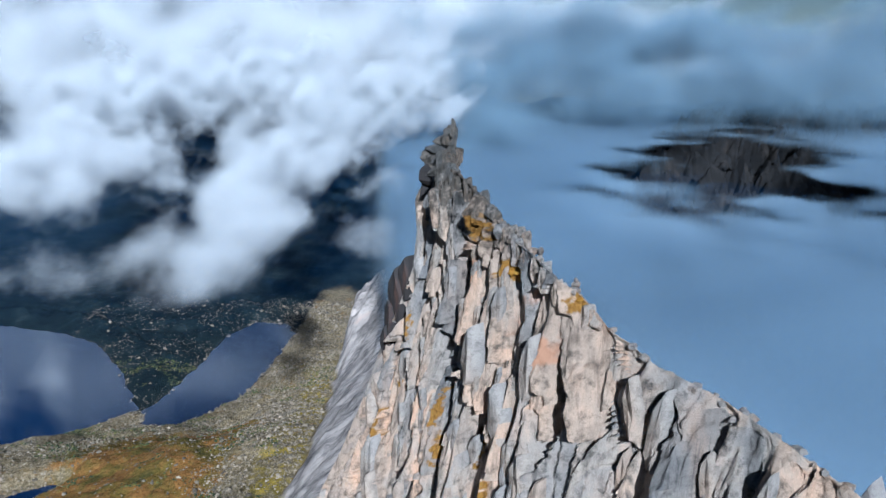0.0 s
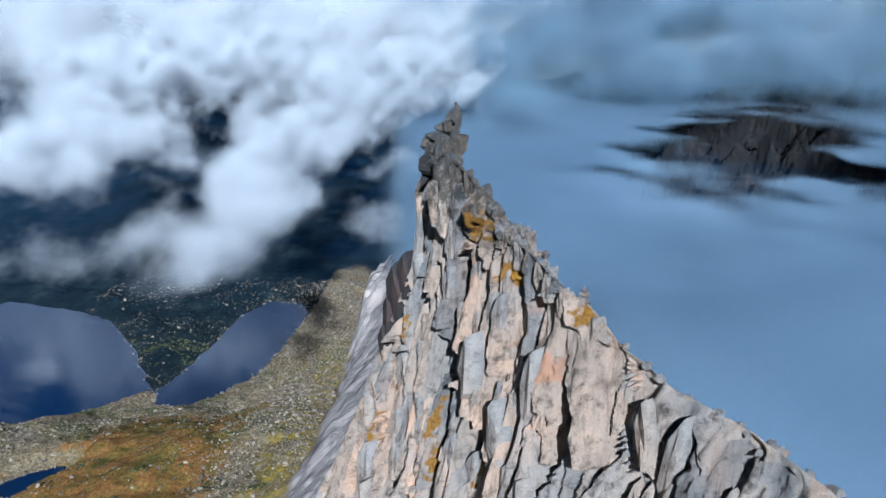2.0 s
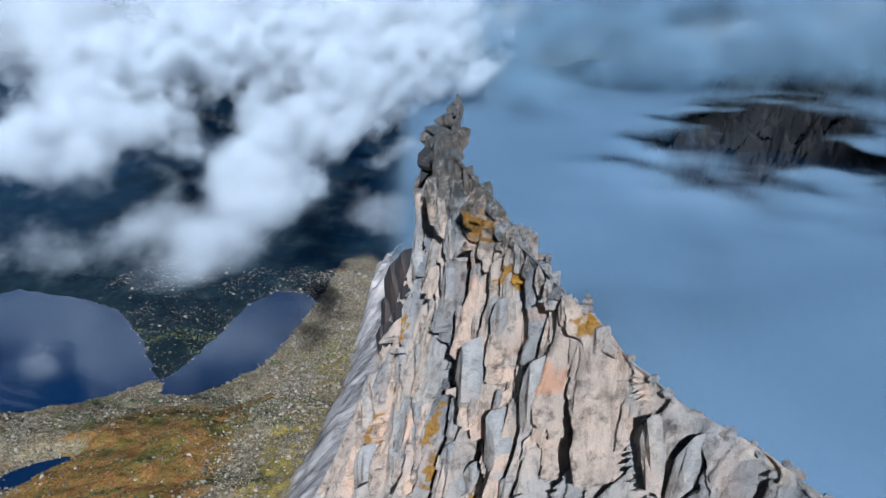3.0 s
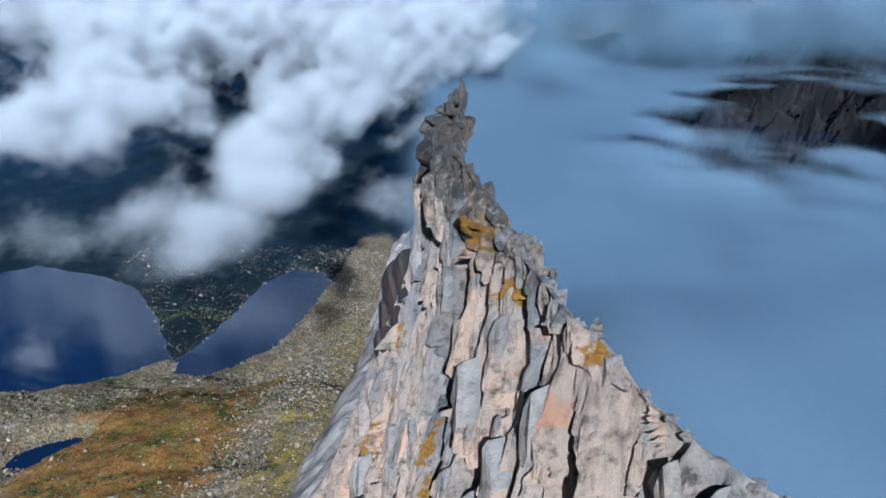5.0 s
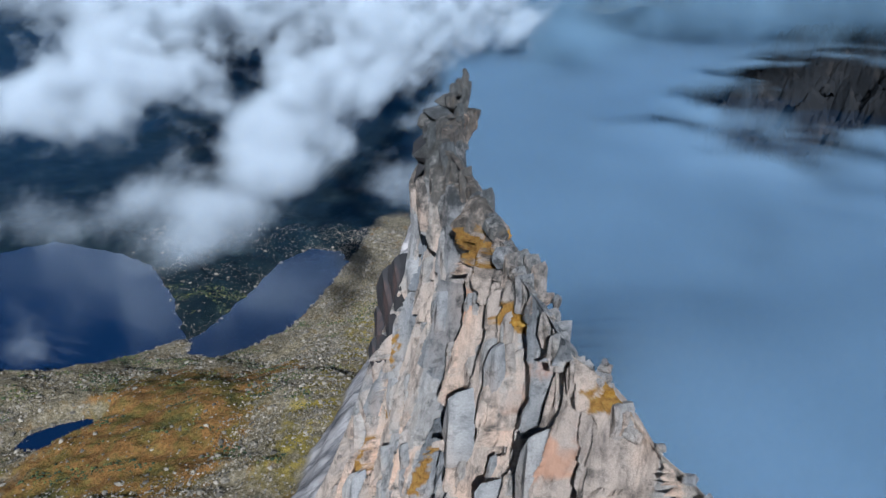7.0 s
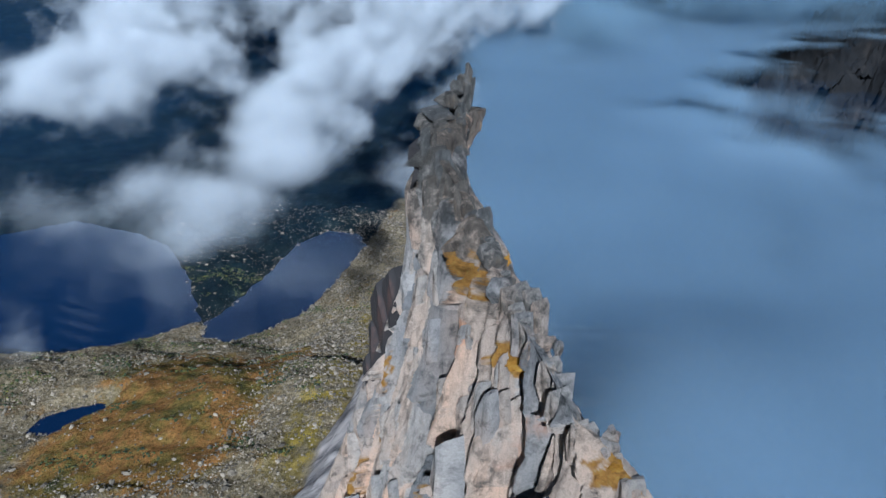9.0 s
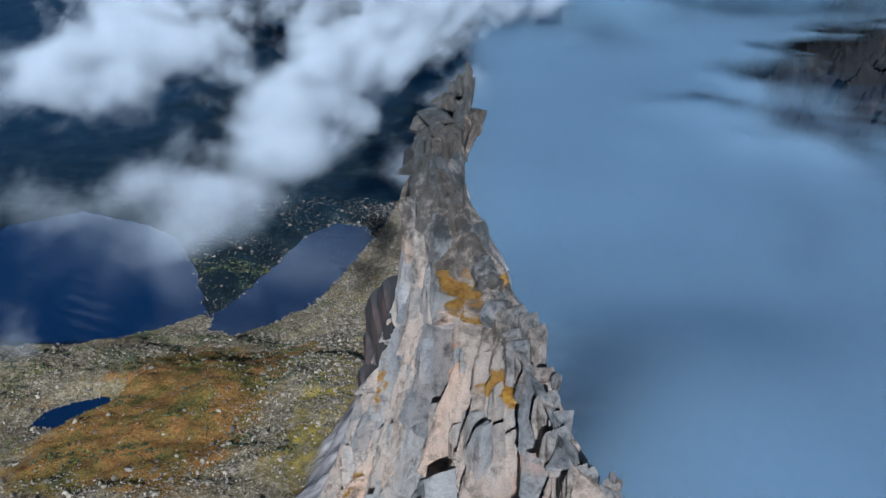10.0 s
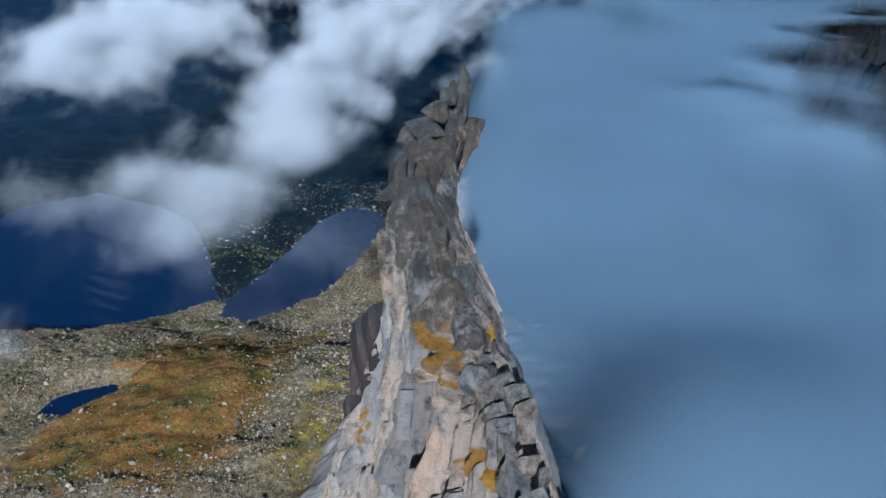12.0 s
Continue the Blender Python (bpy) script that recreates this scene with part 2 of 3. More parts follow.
MOSS = mossy()
FAR_ROCK_SHADE = far_rock_shade()
DARK = dark_rock()
def shrub_leaf():
    mat, nt, bsdf, out = shader("shrub_leaf")
    geo = nt.nodes.new("ShaderNodeNewGeometry")
    tone = ramp(nt, geo.outputs["Random Per Island"], (0.0, (0.018, 0.03, 0.012)), (0.6, (0.04, 0.055, 0.015)), (1.0, (0.13, 0.12, 0.02)))
    nt.links.new(tone, bsdf.inputs["Base Color"])
    bsdf.inputs["Roughness"].default_value = 1.0
    bump(nt, bsdf, noise_node(nt, 3.0, 6), 1.0, 0.4)
    return mat


SHRUB = shrub_leaf()
BOULDER = boulder_stone()
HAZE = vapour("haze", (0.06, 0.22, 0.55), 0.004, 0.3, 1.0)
FAR_CLOUD = vapour("far_cloud", (0.52, 0.56, 0.60), 0.008, 2.8, 1.6, 0.35, 80)
# cloud in shade: the shade is put into a darker, bluer colour
SHADED_CLOUD = vapour("shaded_cloud", (0.17, 0.25, 0.33), 0.009, 2.6, 1.3, 0.4, 55)
CLOUD = vapour("cloud", (0.52, 0.56, 0.60), 0.024, 3.2, 1.4, 0.35, 26)
FOG = vapour("fog", (0.385, 0.525, 0.665), 0.005, 0.55, 1.4)


# ---- ground: valley, lakes' basins, the flank behind the spire ----
def spacing(lo, hi, fine, a, b, grow=1.12):
    """Even steps from a to b, growing outside."""
    mid = np.arange(a, b, fine)
    out, d, x = [], fine, b
    while x < hi:
        out.append(x)
        d *= grow
        x += d
    left, d, x = [], fine * grow, a - fine
    while x > lo:
        left.append(x)
        d *= grow
        x -= d
    return np.array(left[::-1] + list(mid) + out)


def inside(x, y, poly):
    """Signed distance to a closed outline: positive inside."""
    p = np.array(poly, float)
    d = np.full(x.shape, 1e9)
    within = np.zeros(x.shape, bool)
    for (ax, ay), (bx, by) in zip(p, np.roll(p, -1, 0)):
        ex, ey = bx - ax, by - ay
        f = np.clip(((x - ax) * ex + (y - ay) * ey) / (ex * ex + ey * ey), 0, 1)
        d = np.minimum(d, np.hypot(x - ax - f * ex, y - ay - f * ey))
        cross = ((ay > y) != (by > y)) & (x < ex * (y - ay) / (by - ay + 1e-9) + ax)
        within ^= cross
    return np.where(within, d, -d)


LAKE = [(-292, 622), (-262, 617), (-238, 640), (-210, 690), (-198, 775), (-194, 860), (-212, 890), (-250, 893), (-274, 850), (-277, 793), (-286, 698), (-297, 648)]
TARN = [(-309, 648), (-338, 614), (-377, 583), (-417, 557), (-480, 535), (-560, 560), (-650, 700), (-640, 800), (-580, 862), (-483, 838), (-425, 808), (-366, 738)]
POND = [(-318, 427), (-319, 443), (-305, 455), (-290, 464), (-280, 461), (-283, 446), (-298, 424)]
POND_Z = 36.0


def ground_height(x, y):
    ragged = 3.0 * fbm(x / 16, y / 16, 4, 2)
    lake, tarn, pond = inside(x, y, LAKE) + ragged, inside(x, y, TARN) + ragged, inside(x, y, POND) + 0.4 * ragged
    # the valley floor rises from the lakes to the foot of the spire's slope
    base = 8 + 60 * step(640, 430, y) * step(-330, -150, x) + 34 * step(620, 460, y) * step(-120, -300, x)
    base = base + 22 * step(-210, -100, x) * step(950, 600, y)
    base = base + 5 * fbm(x / 60, y / 60, 5, 3) + 1.4 * fbm(x / 9, y / 9, 3, 5)
    shore = np.maximum(np.maximum(lake, tarn), -200)
    base = np.where(shore > -45, base * step(0, 45, -shore) + 1.5 * step(0, 12, -shore), base)
    base = np.where(shore > 0, -0.25 * np.minimum(shore, 30) - 0.3, base)
    near_pond = step(-22, -2, pond)
    base = base * (1 - near_pond) + near_pond * (POND_Z + np.where(pond > 0, -2.0, 0.4))
    # far hills
    far = step(950, 2400, y) + step(-650, -1300, x) * step(-400, 500, y)
    hills = 90 * np.clip(fbm(x / 700, y / 700, 6, 11, 0.5) + 0.15, -0.2, 1.2) + 25 * fbm(x / 160, y / 160, 5, 12, 0.5, True)
    base = base + np.clip(far, 0, 1) * hills
    # the flank: bare slabs that climb from the scree to the ridge behind the spire
    foot = line(y, (200, -86), (340, -96), (430, -92), (522, -94), (586, -106), (675, -114), (768, -116), (900, -104))
    climb = x - foot + 5 * fbm(x / 40, y / 40, 4, 22)
    butt = step(660, 730, y)
    rise = np.where(climb < 0, 1.2 * climb, (1.25 + 2.75 * butt) * np.minimum(climb, 15) + (1.25 - 0.25 * butt) * np.maximum(climb - 15, 0))
    rise = np.minimum(rise, 60 + 55 * step(480, 380, y) + 85 * butt) - 1.4 * np.maximum(y - 800, 0) - 2.2 * np.maximum(x + 22 + 34 * butt, 0) * step(330, 420, y)
    ribs = fbm((x + 0.2 * y) / 26, y / 15, 6, 21, 0.55, True)
    steep = base + rise + (1.5 + 5 * butt) * (ribs - 0.6) * step(2, 16, climb)
    z = np.maximum(base, steep)
    return z, steep - base, lake, tarn, pond


gx = spacing(-4600, 4600, 2.6, -560, 20)
gy = spacing(-1500, 4900, 2.6, 330, 930)
X, Y = np.meshgrid(gx, gy)
Z, over, lake_d, tarn_d, pond_d = ground_height(X, Y)
slab = step(0, 5, over)
patchy = fbm(X / 70, Y / 70, 5, 91)
# forest, spread round the lakes' far side to paint in the cloud shadow
wood_shade = np.clip(step(-0.3, 0.3, (Y - 745) / 160 + 0.5 * patchy + 0.8 * step(-330, -480, X) + 1.2 * step(-262, -285, X) * step(625, 660, Y) - 1.8 * step(-207, -175, X) * step(1150, 950, Y)), 0, 1) * (1 - slab)
shore_d = np.maximum(lake_d, tarn_d)
grass = 0.36 + 0.36 * step(-315, -250, X) * step(-135, -165, X) * step(330, 370, Y) * step(575, 500, Y)
moss = step(-44, -26, over) * step(3, -6, over) * step(330, 380, Y) * step(760, 640, Y)
ground = new("ground", grid_mesh("ground", np.stack([X, Y, Z], -1).reshape(-1, 3), *X.shape, slab=slab, wood_shade=wood_shade, grass=grass, moss=moss))
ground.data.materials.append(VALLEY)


# the mountainside that shows through the gap in the fog, its shade painted
mx, my = np.meshgrid(np.arange(140, 1500, 6.0), np.arange(880, 1700, 6.0))
crags = fbm(mx / 130, my / 130, 7, 31, 0.6, True)
mz = line(mx, (150, -160), (240, 50), (300, 115), (370, 150), (430, 190), (570, 225), (760, 235), (1500, 280)) - line(np.abs(my - 1360), (0, 0), (500, 240)) + 40 * (crags - 0.5) + 8 * fbm(mx / 14, my / 30, 4, 33, 0.6, True)
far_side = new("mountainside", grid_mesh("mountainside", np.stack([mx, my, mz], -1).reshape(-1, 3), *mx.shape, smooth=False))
far_side.data.materials.append(FAR_ROCK_SHADE)
tagged(far_side, "craggy mountainside, its shade painted dark, showing through a gap in the fog", "mountain")


def scatter(name, count, seed, where, sizes, flat, material, chance, label, category):
    """Thousands of lumps on the ground, joined; chance(x, y, over, water): how likely one lies there."""
    rng = np.random.default_rng(seed)
    x = rng.uniform(where[0], where[1], count)
    y = rng.uniform(where[2], where[3], count)
    z, over, lk, tn, pd = ground_height(x, y)
    keep = (rng.random(count) < chance(x, y, over, np.maximum(np.maximum(lk, tn), pd))) & (np.maximum(lk, tn) < 1)
    x, y, z = x[keep], y[keep], z[keep]
    n = len(x)
    size = sizes[0] + sizes[1] * rng.random(n) ** 3 + sizes[2] * (rng.random(n) < 0.02)
    bm = bmesh.new()
    bmesh.ops.create_icosphere(bm, subdivisions=1, radius=1.0)
    ball = np.array([v.co[:] for v in bm.verts])
    tri = np.array([[v.index for v in fc.verts] for fc in bm.faces])
    bm.free()
    spin = rng.uniform(0, 6.28, n)
    shape = ball[None] * (1 + rng.uniform(-0.32, 0.32, (n, len(ball), 1))) * np.stack([size, size * rng.uniform(0.6, 1.1, n), size * flat * rng.uniform(0.7, 1.2, n)], -1)[:, None]
    c, s_ = np.cos(spin)[:, None], np.sin(spin)[:, None]
    pts = np.stack([shape[..., 0] * c - shape[..., 1] * s_ + x[:, None], shape[..., 0] * s_ + shape[..., 1] * c + y[:, None], shape[..., 2] + z[:, None] + 0.15], -1)
    ob = new(name, raw_mesh(name, pts.reshape(-1, 3), (tri[None] + (np.arange(n) * len(ball))[:, None, None]).reshape(-1, 3), False))
    ob.data.materials.append(material)
    return tagged(ob, label, category, kind="stuff")


def stony(x, y, over, water):
    bare = 1 - 0.85 * step(-300, -255, x) * step(-140, -170, x) * step(340, 380, y) * step(570, 515, y)
    return np.where(over < -2, (0.35 + 0.6 * fbm(x / 45, y / 45, 4, 95) + 0.5 * step(-250, -140, x) + 0.3 * step(12, 4, np.abs(water))) * bare * (1 - 0.75 * step(-235, -265, x) * step(625, 660, y)), 0)


def shrubby(x, y, over, water):
    return np.where((over < -3) & (water < -2), step(0.15, 0.5, fbm(x / 55, y / 30, 4, 97) + 0.35 * step(40, 15, np.abs(y - 600)) * step(-210, -250, x)), 0)


scatter("boulders", 120000, 8, (-470, -70, 330, 960), (0.3, 0.75, 1.4), 0.7, BOULDER, stony, "pale granite boulders strewn over the valley floor", "boulders")
scatter("shrubs", 26000, 9, (-420, -110, 370, 760), (0.5, 0.9, 0.6), 0.6, SHRUB, shrubby, "dark green dwarf pine and juniper shrubs on the slope", "shrubs")
tagged(ground, "boulder-strewn alpine valley with autumn grass, forested hills and painted cloud shade", "ground", kind="structure")


def lake(name, outline, z, label):
    bm = bmesh.new()
    c = np.mean(outline, 0)
    pts = [bm.verts.new((c[0] + (px - c[0]) * 1.1, c[1] + (py - c[1]) * 1.1, z)) for px, py in outline]
    bm.faces.new(pts)
    bmesh.ops.triangulate(bm, faces=bm.faces)
    bmesh.ops.recalc_face_normals(bm, faces=bm.faces)
    me = bpy.data.meshes.new(name)
    bm.to_mesh(me)
    bm.free()
    ob = new(name, me)
    ob.data.materials.append(WATER)
    return tagged(ob, label, "lake", kind="structure")


lake("lake", LAKE, 0.0, "still mountain lake mirroring the clouds")
lake("lake", TARN, 0.3, "dark blue mountain lake under a cloud's shadow")
lake("pond", POND, POND_Z, "small dark pond among boulders")


# ---- the spire: a granite fin ----
# s runs along the fin towards its low end, o across it (outwards on the sunlit side)
def plan(s, o):
    return 0.447 * s - 0.894 * o, -0.894 * s - 0.447 * o


CREST = ((-190, 323.2), (-167, 322.6), (-158, 321), (-144, 317), (-134, 311.5), (-122, 309), (-115, 307), (-110, 305), (-104, 299), (-95, 294), (-82.5, 290), (-62, 280), (-36, 265), (15, 230), (120, 60))


def fin_crest(s):
    return line(s, *CREST)


def fin_ends(z):
    left = line(-z, (-325, -191), (-319, -188), (-307, -183), (-290, -181), (-276, -185), (-267, -191), (-240, -200), (-220, -207), (-150, -232), (-60, -262))
    right = line(-z, *[(-h, s) for s, h in CREST])
    return left, np.maximum(right, left + 1)


def fin_front(s, z):
    o = line(-z, (-333, -81), (-300, -81), (-290, -79.2), (-280, -76.8), (-263, -74), (-240, -69.5), (-220, -64.5), (-150, -42), (-60, -5))
    o = o - 0.6 * np.maximum(-169 - s, 0) * step(308, 322, z)
    back = np.maximum(s + 114, 0) * 0.62
    return o - back * step(60, 0, fin_crest(s) - z)


zs = np.concatenate([[323.0], np.arange(322.5, 214, -0.25), np.arange(214, 50, -2.0)])
FRONT, BACK = 620, 210
u = np.concatenate([np.linspace(0, 1, FRONT, endpoint=False), 1 + np.linspace(0, 1, BACK, endpoint=False) ** 2.0])
U, ZZ = np.meshgrid(u, zs)
left, right = fin_ends(np.minimum(ZZ, 322.5))
front = U < 1
f = np.where(front, U, 2 - U)
S = right + (left - right) * f
depth = (right - left)
O = fin_front(S, ZZ)
# the far side falls away from the crest
drop = np.maximum(fin_crest(S) - ZZ, 0)
thick = (1.0 + line(S, (-172, 0.5), (-150, 0.5), (-100, 0.5), (-70, 0.45)) * np.minimum(drop, 14) + 0.45 * np.maximum(drop - 14, 0) + 3.0 * step(-158, -176, S)) * step(0, 0.03, f) * step(1.0, 0.96, f)
O = np.where(front, O, O - thick)
left_round = step(10, 0, S - left)
O = O - np.where(front, 6.0 * left_round ** 2, 0)
# slabs, flakes and cracks
lean = S + 0.12 * (ZZ - 280) - np.where(front, 0, 0.9 * thick)
wx = lean + 1.5 * fbm(S / 13, ZZ / 30, 3, 41)
wz = ZZ + 3.0 * fbm(S / 6, ZZ / 18, 3, 42)
relief, tone = np.zeros(S.shape), np.zeros(S.shape)
for size, tall, amp, seed, crack, gape in ((8.5, 40.0, 3.8, 51, 8.0, 0.27), (3.9, 19.0, 2.4, 52, 5.0, 0.33), (1.6, 6.0, 0.45, 53, 1.0, 0.22)):
    e, r, dx, dy = plates(wx / size, wz / tall, seed)
    r2 = hashed(np.floor(r * 9999), np.floor(r * 777), 0, seed)
    relief += amp * ((r - 0.5) * 1.3 - 0.6 * dy * (0.2 + r) + (r2 - 0.5) * 2.2 * dx)
    tone += amp / 4 * hashed(np.floor(r * 3333), np.floor(r2 * 555), 0, seed + 3)
    # cracks gape and close along their length
    wide = gape * np.clip(0.3 + 1.5 * fbm(S / 12, ZZ / 16, 3, seed + 5), 0.0, 1.2)
    # upright joints open wider than level ones
    upright = step(0.2, 0.55, np.abs(dx) / (np.abs(dx) + np.abs(dy) + 1e-6))
    relief -= crack * (0.08 + 0.92 * upright) * step(1.0, 0.45, e / (wide + 1e-3))
relief += 0.10 * fbm(S / 2.2, ZZ / 6, 5, 44)
# on the end of the fin the relief stands out along it
end_relief = np.where(front, 0, 0.2 * relief * step(0.93, 0.965, f) * step(1.0, 0.998, f))
relief *= np.where(front, 0.15 + 0.85 * step(0, 4, drop), 0.45 * step(0, 5, drop)) * step(0, 0.02, f) * step(0.5, 5, S - left) * np.clip((right - left) / 26, 0.15, 1)
girth = 1.0 + 0.33 * drop
relief = np.where(front, np.maximum(relief, -0.75 * girth - 0.4), relief)
O = O + relief * np.where(front, 1, -1)
middle = (O[1, :FRONT] + np.interp(f[1, :FRONT], f[1, FRONT:][::-1], O[1, FRONT:][::-1])) / 2
O[0, :FRONT] = middle
O[0, FRONT:] = np.interp(f[1, FRONT:], f[1, :FRONT], middle)
PX, PY = plan(S - end_relief, O)
PZ = ZZ + 0.3 * fbm(S / 3, ZZ / 3, 3, 45)
ledge = step(0.2, 0.6, -np.gradient(O, axis=0) / 0.27 * -1) * front
growth = np.zeros(S.shape)
for ms, mz, mr, mh in ((-143, 310.5, 4.2, 2.6), (-131, 303.5, 3.4, 2.5), (-175, 268, 2.2, 6), (-174, 275, 2.0, 4), (-177, 259, 2.2, 4), (-186, 236, 2.5, 7), (-190, 226, 3, 6), (-131, 262, 1.6, 5), (-122, 252, 1.5, 6), (-150, 262, 1.2, 5), (-146, 254, 1.5, 4), (-108, 246, 1.5, 3), (-160, 240, 1.2, 5), (-109, 303, 2, 2)):
    growth = np.maximum(growth, np.exp(-(((S - ms) / mr) ** 2 + ((ZZ - mz) / mh) ** 2)))
growth = step(0.25, 0.5, growth + 0.5 * fbm(S / 1.5, ZZ / 1.8, 5, 47) * step(0.02, 0.2, growth)) * front
ledge = ledge * 0.2
# fresh salmon-coloured breaks in the granite
rust = np.zeros(S.shape)
for ms, mz_, mr, mh in ((-145, 300, 3.2, 3.4), (-148, 304, 2.0, 3.0), (-115, 290, 3.0, 5.5), (-124, 296, 1.6, 5.0), (-183, 284, 1.5, 3.0)):
    rust = np.maximum(rust, np.exp(-(((S - ms - 0.4 * (ZZ - mz_)) / mr) ** 2 + ((ZZ - mz_) / mh) ** 2)))
rust = step(0.25, 0.7, rust + 0.4 * fbm(S / 2.5, ZZ / 4, 4, 48) * step(0.02, 0.2, rust)) * front
spire = new("rock_spire", grid_mesh("rock_spire", np.stack([PX, PY, PZ], -1).reshape(-1, 3), *S.shape, closed=True, smooth=False, ledge=ledge.ravel(), growth=growth.ravel(), rust=rust.ravel(), tone=tone.ravel()))
spire.data.materials.append(GRANITE)


def rock(seed, wide, tall, deep, sharp=0.5, sides=7, upright=True):
    """An angular piece of rock: a ring of corners with a chamfered face, its middle at the origin, its outer face towards -y."""
    rng = random.Random(seed)
    ring = []
    for k in range(sides):
        a = 2 * math.pi * (k + rng.uniform(-0.3, 0.3)) / sides + math.pi / 2
        r = rng.uniform(0.8, 1.1)
        x, z = math.cos(a) * r, math.sin(a) * r
        if upright:
            x *= 1 - sharp * max(z, 0) ** 1.5 - 0.25 * sharp * max(-z, 0)
        ring.append((x * wide / 2, z * tall / 2))
    cx, cz = wide * rng.uniform(-0.08, 0.08), tall * rng.uniform(-0.08, 0.08)
    pts, faces = [], []
    for y, grow in ((deep * 0.5, 1.05), (-deep * 0.3, 1.0), (-deep * 0.5, 0.9)):
        for x, z in ring:
            pts.append((x * grow + cx * (1 - grow) + rng.uniform(-0.04, 0.04) * wide, y + rng.uniform(-0.12, 0.12) * deep, z * grow + cz * (1 - grow) + rng.uniform(-0.02, 0.02) * tall))
    for level in (0, 1):
        for k in range(sides):
            n = (k + 1) % sides
            faces.append((level * sides + k, level * sides + n, (level + 1) * sides + n, (level + 1) * sides + k))
    faces.append(tuple(range(sides))[::-1])
    pts.append((cx, -deep * rng.uniform(0.5, 0.56), cz))
    for k in range(sides):
        faces.append((2 * sides + k, 2 * sides + (k + 1) % sides, 3 * sides))
    me = bpy.data.meshes.new("rock_slab")
    me.from_pydata(pts, [], faces)
    bm = bmesh.new()
    bm.from_mesh(me)
    bmesh.ops.recalc_face_normals(bm, faces=bm.faces)
    bm.to_mesh(me)
    bm.free()
    me.materials.append(STONE)
    return me


def piece(name, me, parent, x, y, z, rz, rx=0.0, ry=0.0, scale=(1, 1, 1)):
    ob = new(name, me)
    ob.parent = parent
    ob.matrix_local = Matrix.LocRotScale((x, y, z), Euler((radians(rx), radians(ry), radians(rz))), scale)
    return ob


def on_face(s, z):
    """The point of the fin's sunlit face nearest to s and z."""
    r = int(np.argmin(np.abs(zs - z)))
    c = int(np.argmin(np.abs(S[r, :FRONT] - s)))
    return PX[r, c], PY[r, c], PZ[r, c]


FACE_TURN = math.degrees(math.atan2(-0.894, 0.447))
rng = random.Random(4)
slabs = [rock(100 + k, 3.6, 13.0, 1.9, rng.uniform(0.3, 0.8), rng.choice((6, 7, 8, 9))) for k in range(20)]
spots = []
z = 318.0
row = 0
while z > 212:
    lo, hi = (float(v) for v in fin_ends(np.array(z + 3.0)))
    s = lo + 3 + (row % 2) * 2.2
    while s < min(hi - 3, -44):
        spots.append((s + rng.uniform(-1.3, 1.3), z + rng.uniform(-4, 4)))
        s += rng.uniform(3.4, 6.2)
    z -= 8.5
    row += 1
rng.shuffle(spots)
upper = [p for p in spots if p[1] > 292 and p[0] < -128 and p[0] > float(fin_ends(np.array(p[1]))[0]) + 4]
upper += [(a + rng.uniform(-2, 2), b + rng.uniform(-4, 4)) for a, b in upper]
for s, z in upper:
    x, y, z = on_face(s, z)
    grow = rng.choice((0.3, 0.4, 0.55, 0.7))
    piece("rock_slab", rng.choice(slabs), spire, x, y, z, FACE_TURN + rng.uniform(-14, 20), rng.uniform(-5, 1), rng.uniform(-10, 10),
          (grow * rng.uniform(0.8, 1.4), grow * 1.4, grow * rng.uniform(0.7, 1.2)))
for s, z in [p for p in spots if p[1] < 292 or p[0] > -128][:150]:
    x, y, z = on_face(s, z)
    grow = rng.choice((0.4, 0.6, 0.9, 1.1, 1.4))
    piece("rock_slab", rng.choice(slabs), spire, x, y, z, FACE_TURN + rng.uniform(-10, 16), rng.uniform(-1, 6) * -1, rng.uniform(-12, 8),
          (grow * rng.uniform(0.7, 1.15), grow * 1.5, grow * rng.uniform(0.7, 1.2)))

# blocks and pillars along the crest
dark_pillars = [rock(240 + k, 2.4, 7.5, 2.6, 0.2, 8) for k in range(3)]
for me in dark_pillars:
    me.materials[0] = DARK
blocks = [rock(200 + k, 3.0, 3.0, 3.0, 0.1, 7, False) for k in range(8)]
# near-black blocks whose colour stands in for shade under the summit's overhang
shade_blocks = [rock(260 + k, 3.0, 3.0, 3.0, 0.1, 7, False) for k in range(3)]
for me in shade_blocks:
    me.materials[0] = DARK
pillars = [rock(220 + k, 2.4, 7.5, 2.6, 0.35, 7) for k in range(6)]
s = -168.0
while s < -50:
    zc = line(s, (-167, 322), (-144, 316.5), (-134, 311), (-115, 306.5), (-105, 300), (-95, 293.5), (-82.5, 289.5), (-62, 280), (-36, 265))
    low = s > -100
    o = float(fin_front(np.array(s), np.array(zc))) - rng.uniform(0, 1.8)
    x, y = plan(s, o)
    if low or rng.random() < 0.5:
        g = rng.uniform(0.3, 0.75)
        piece("block", rng.choice(blocks), spire, x, y, zc - 0.4 * g, rng.uniform(0, 360), rng.uniform(-25, 25), rng.uniform(-25, 25), (g, g * rng.uniform(0.7, 1.2), g * rng.uniform(0.6, 1.1)))
    else:
        g = rng.uniform(0.5, 1.0)
        piece("pillar", rng.choice(pillars), spire, x, y, zc - 2.2 * g, FACE_TURN + rng.uniform(-25, 25), rng.uniform(-6, 6), rng.uniform(-8, 8), (g, g, g))
    s += rng.uniform(1.4, 4.5)

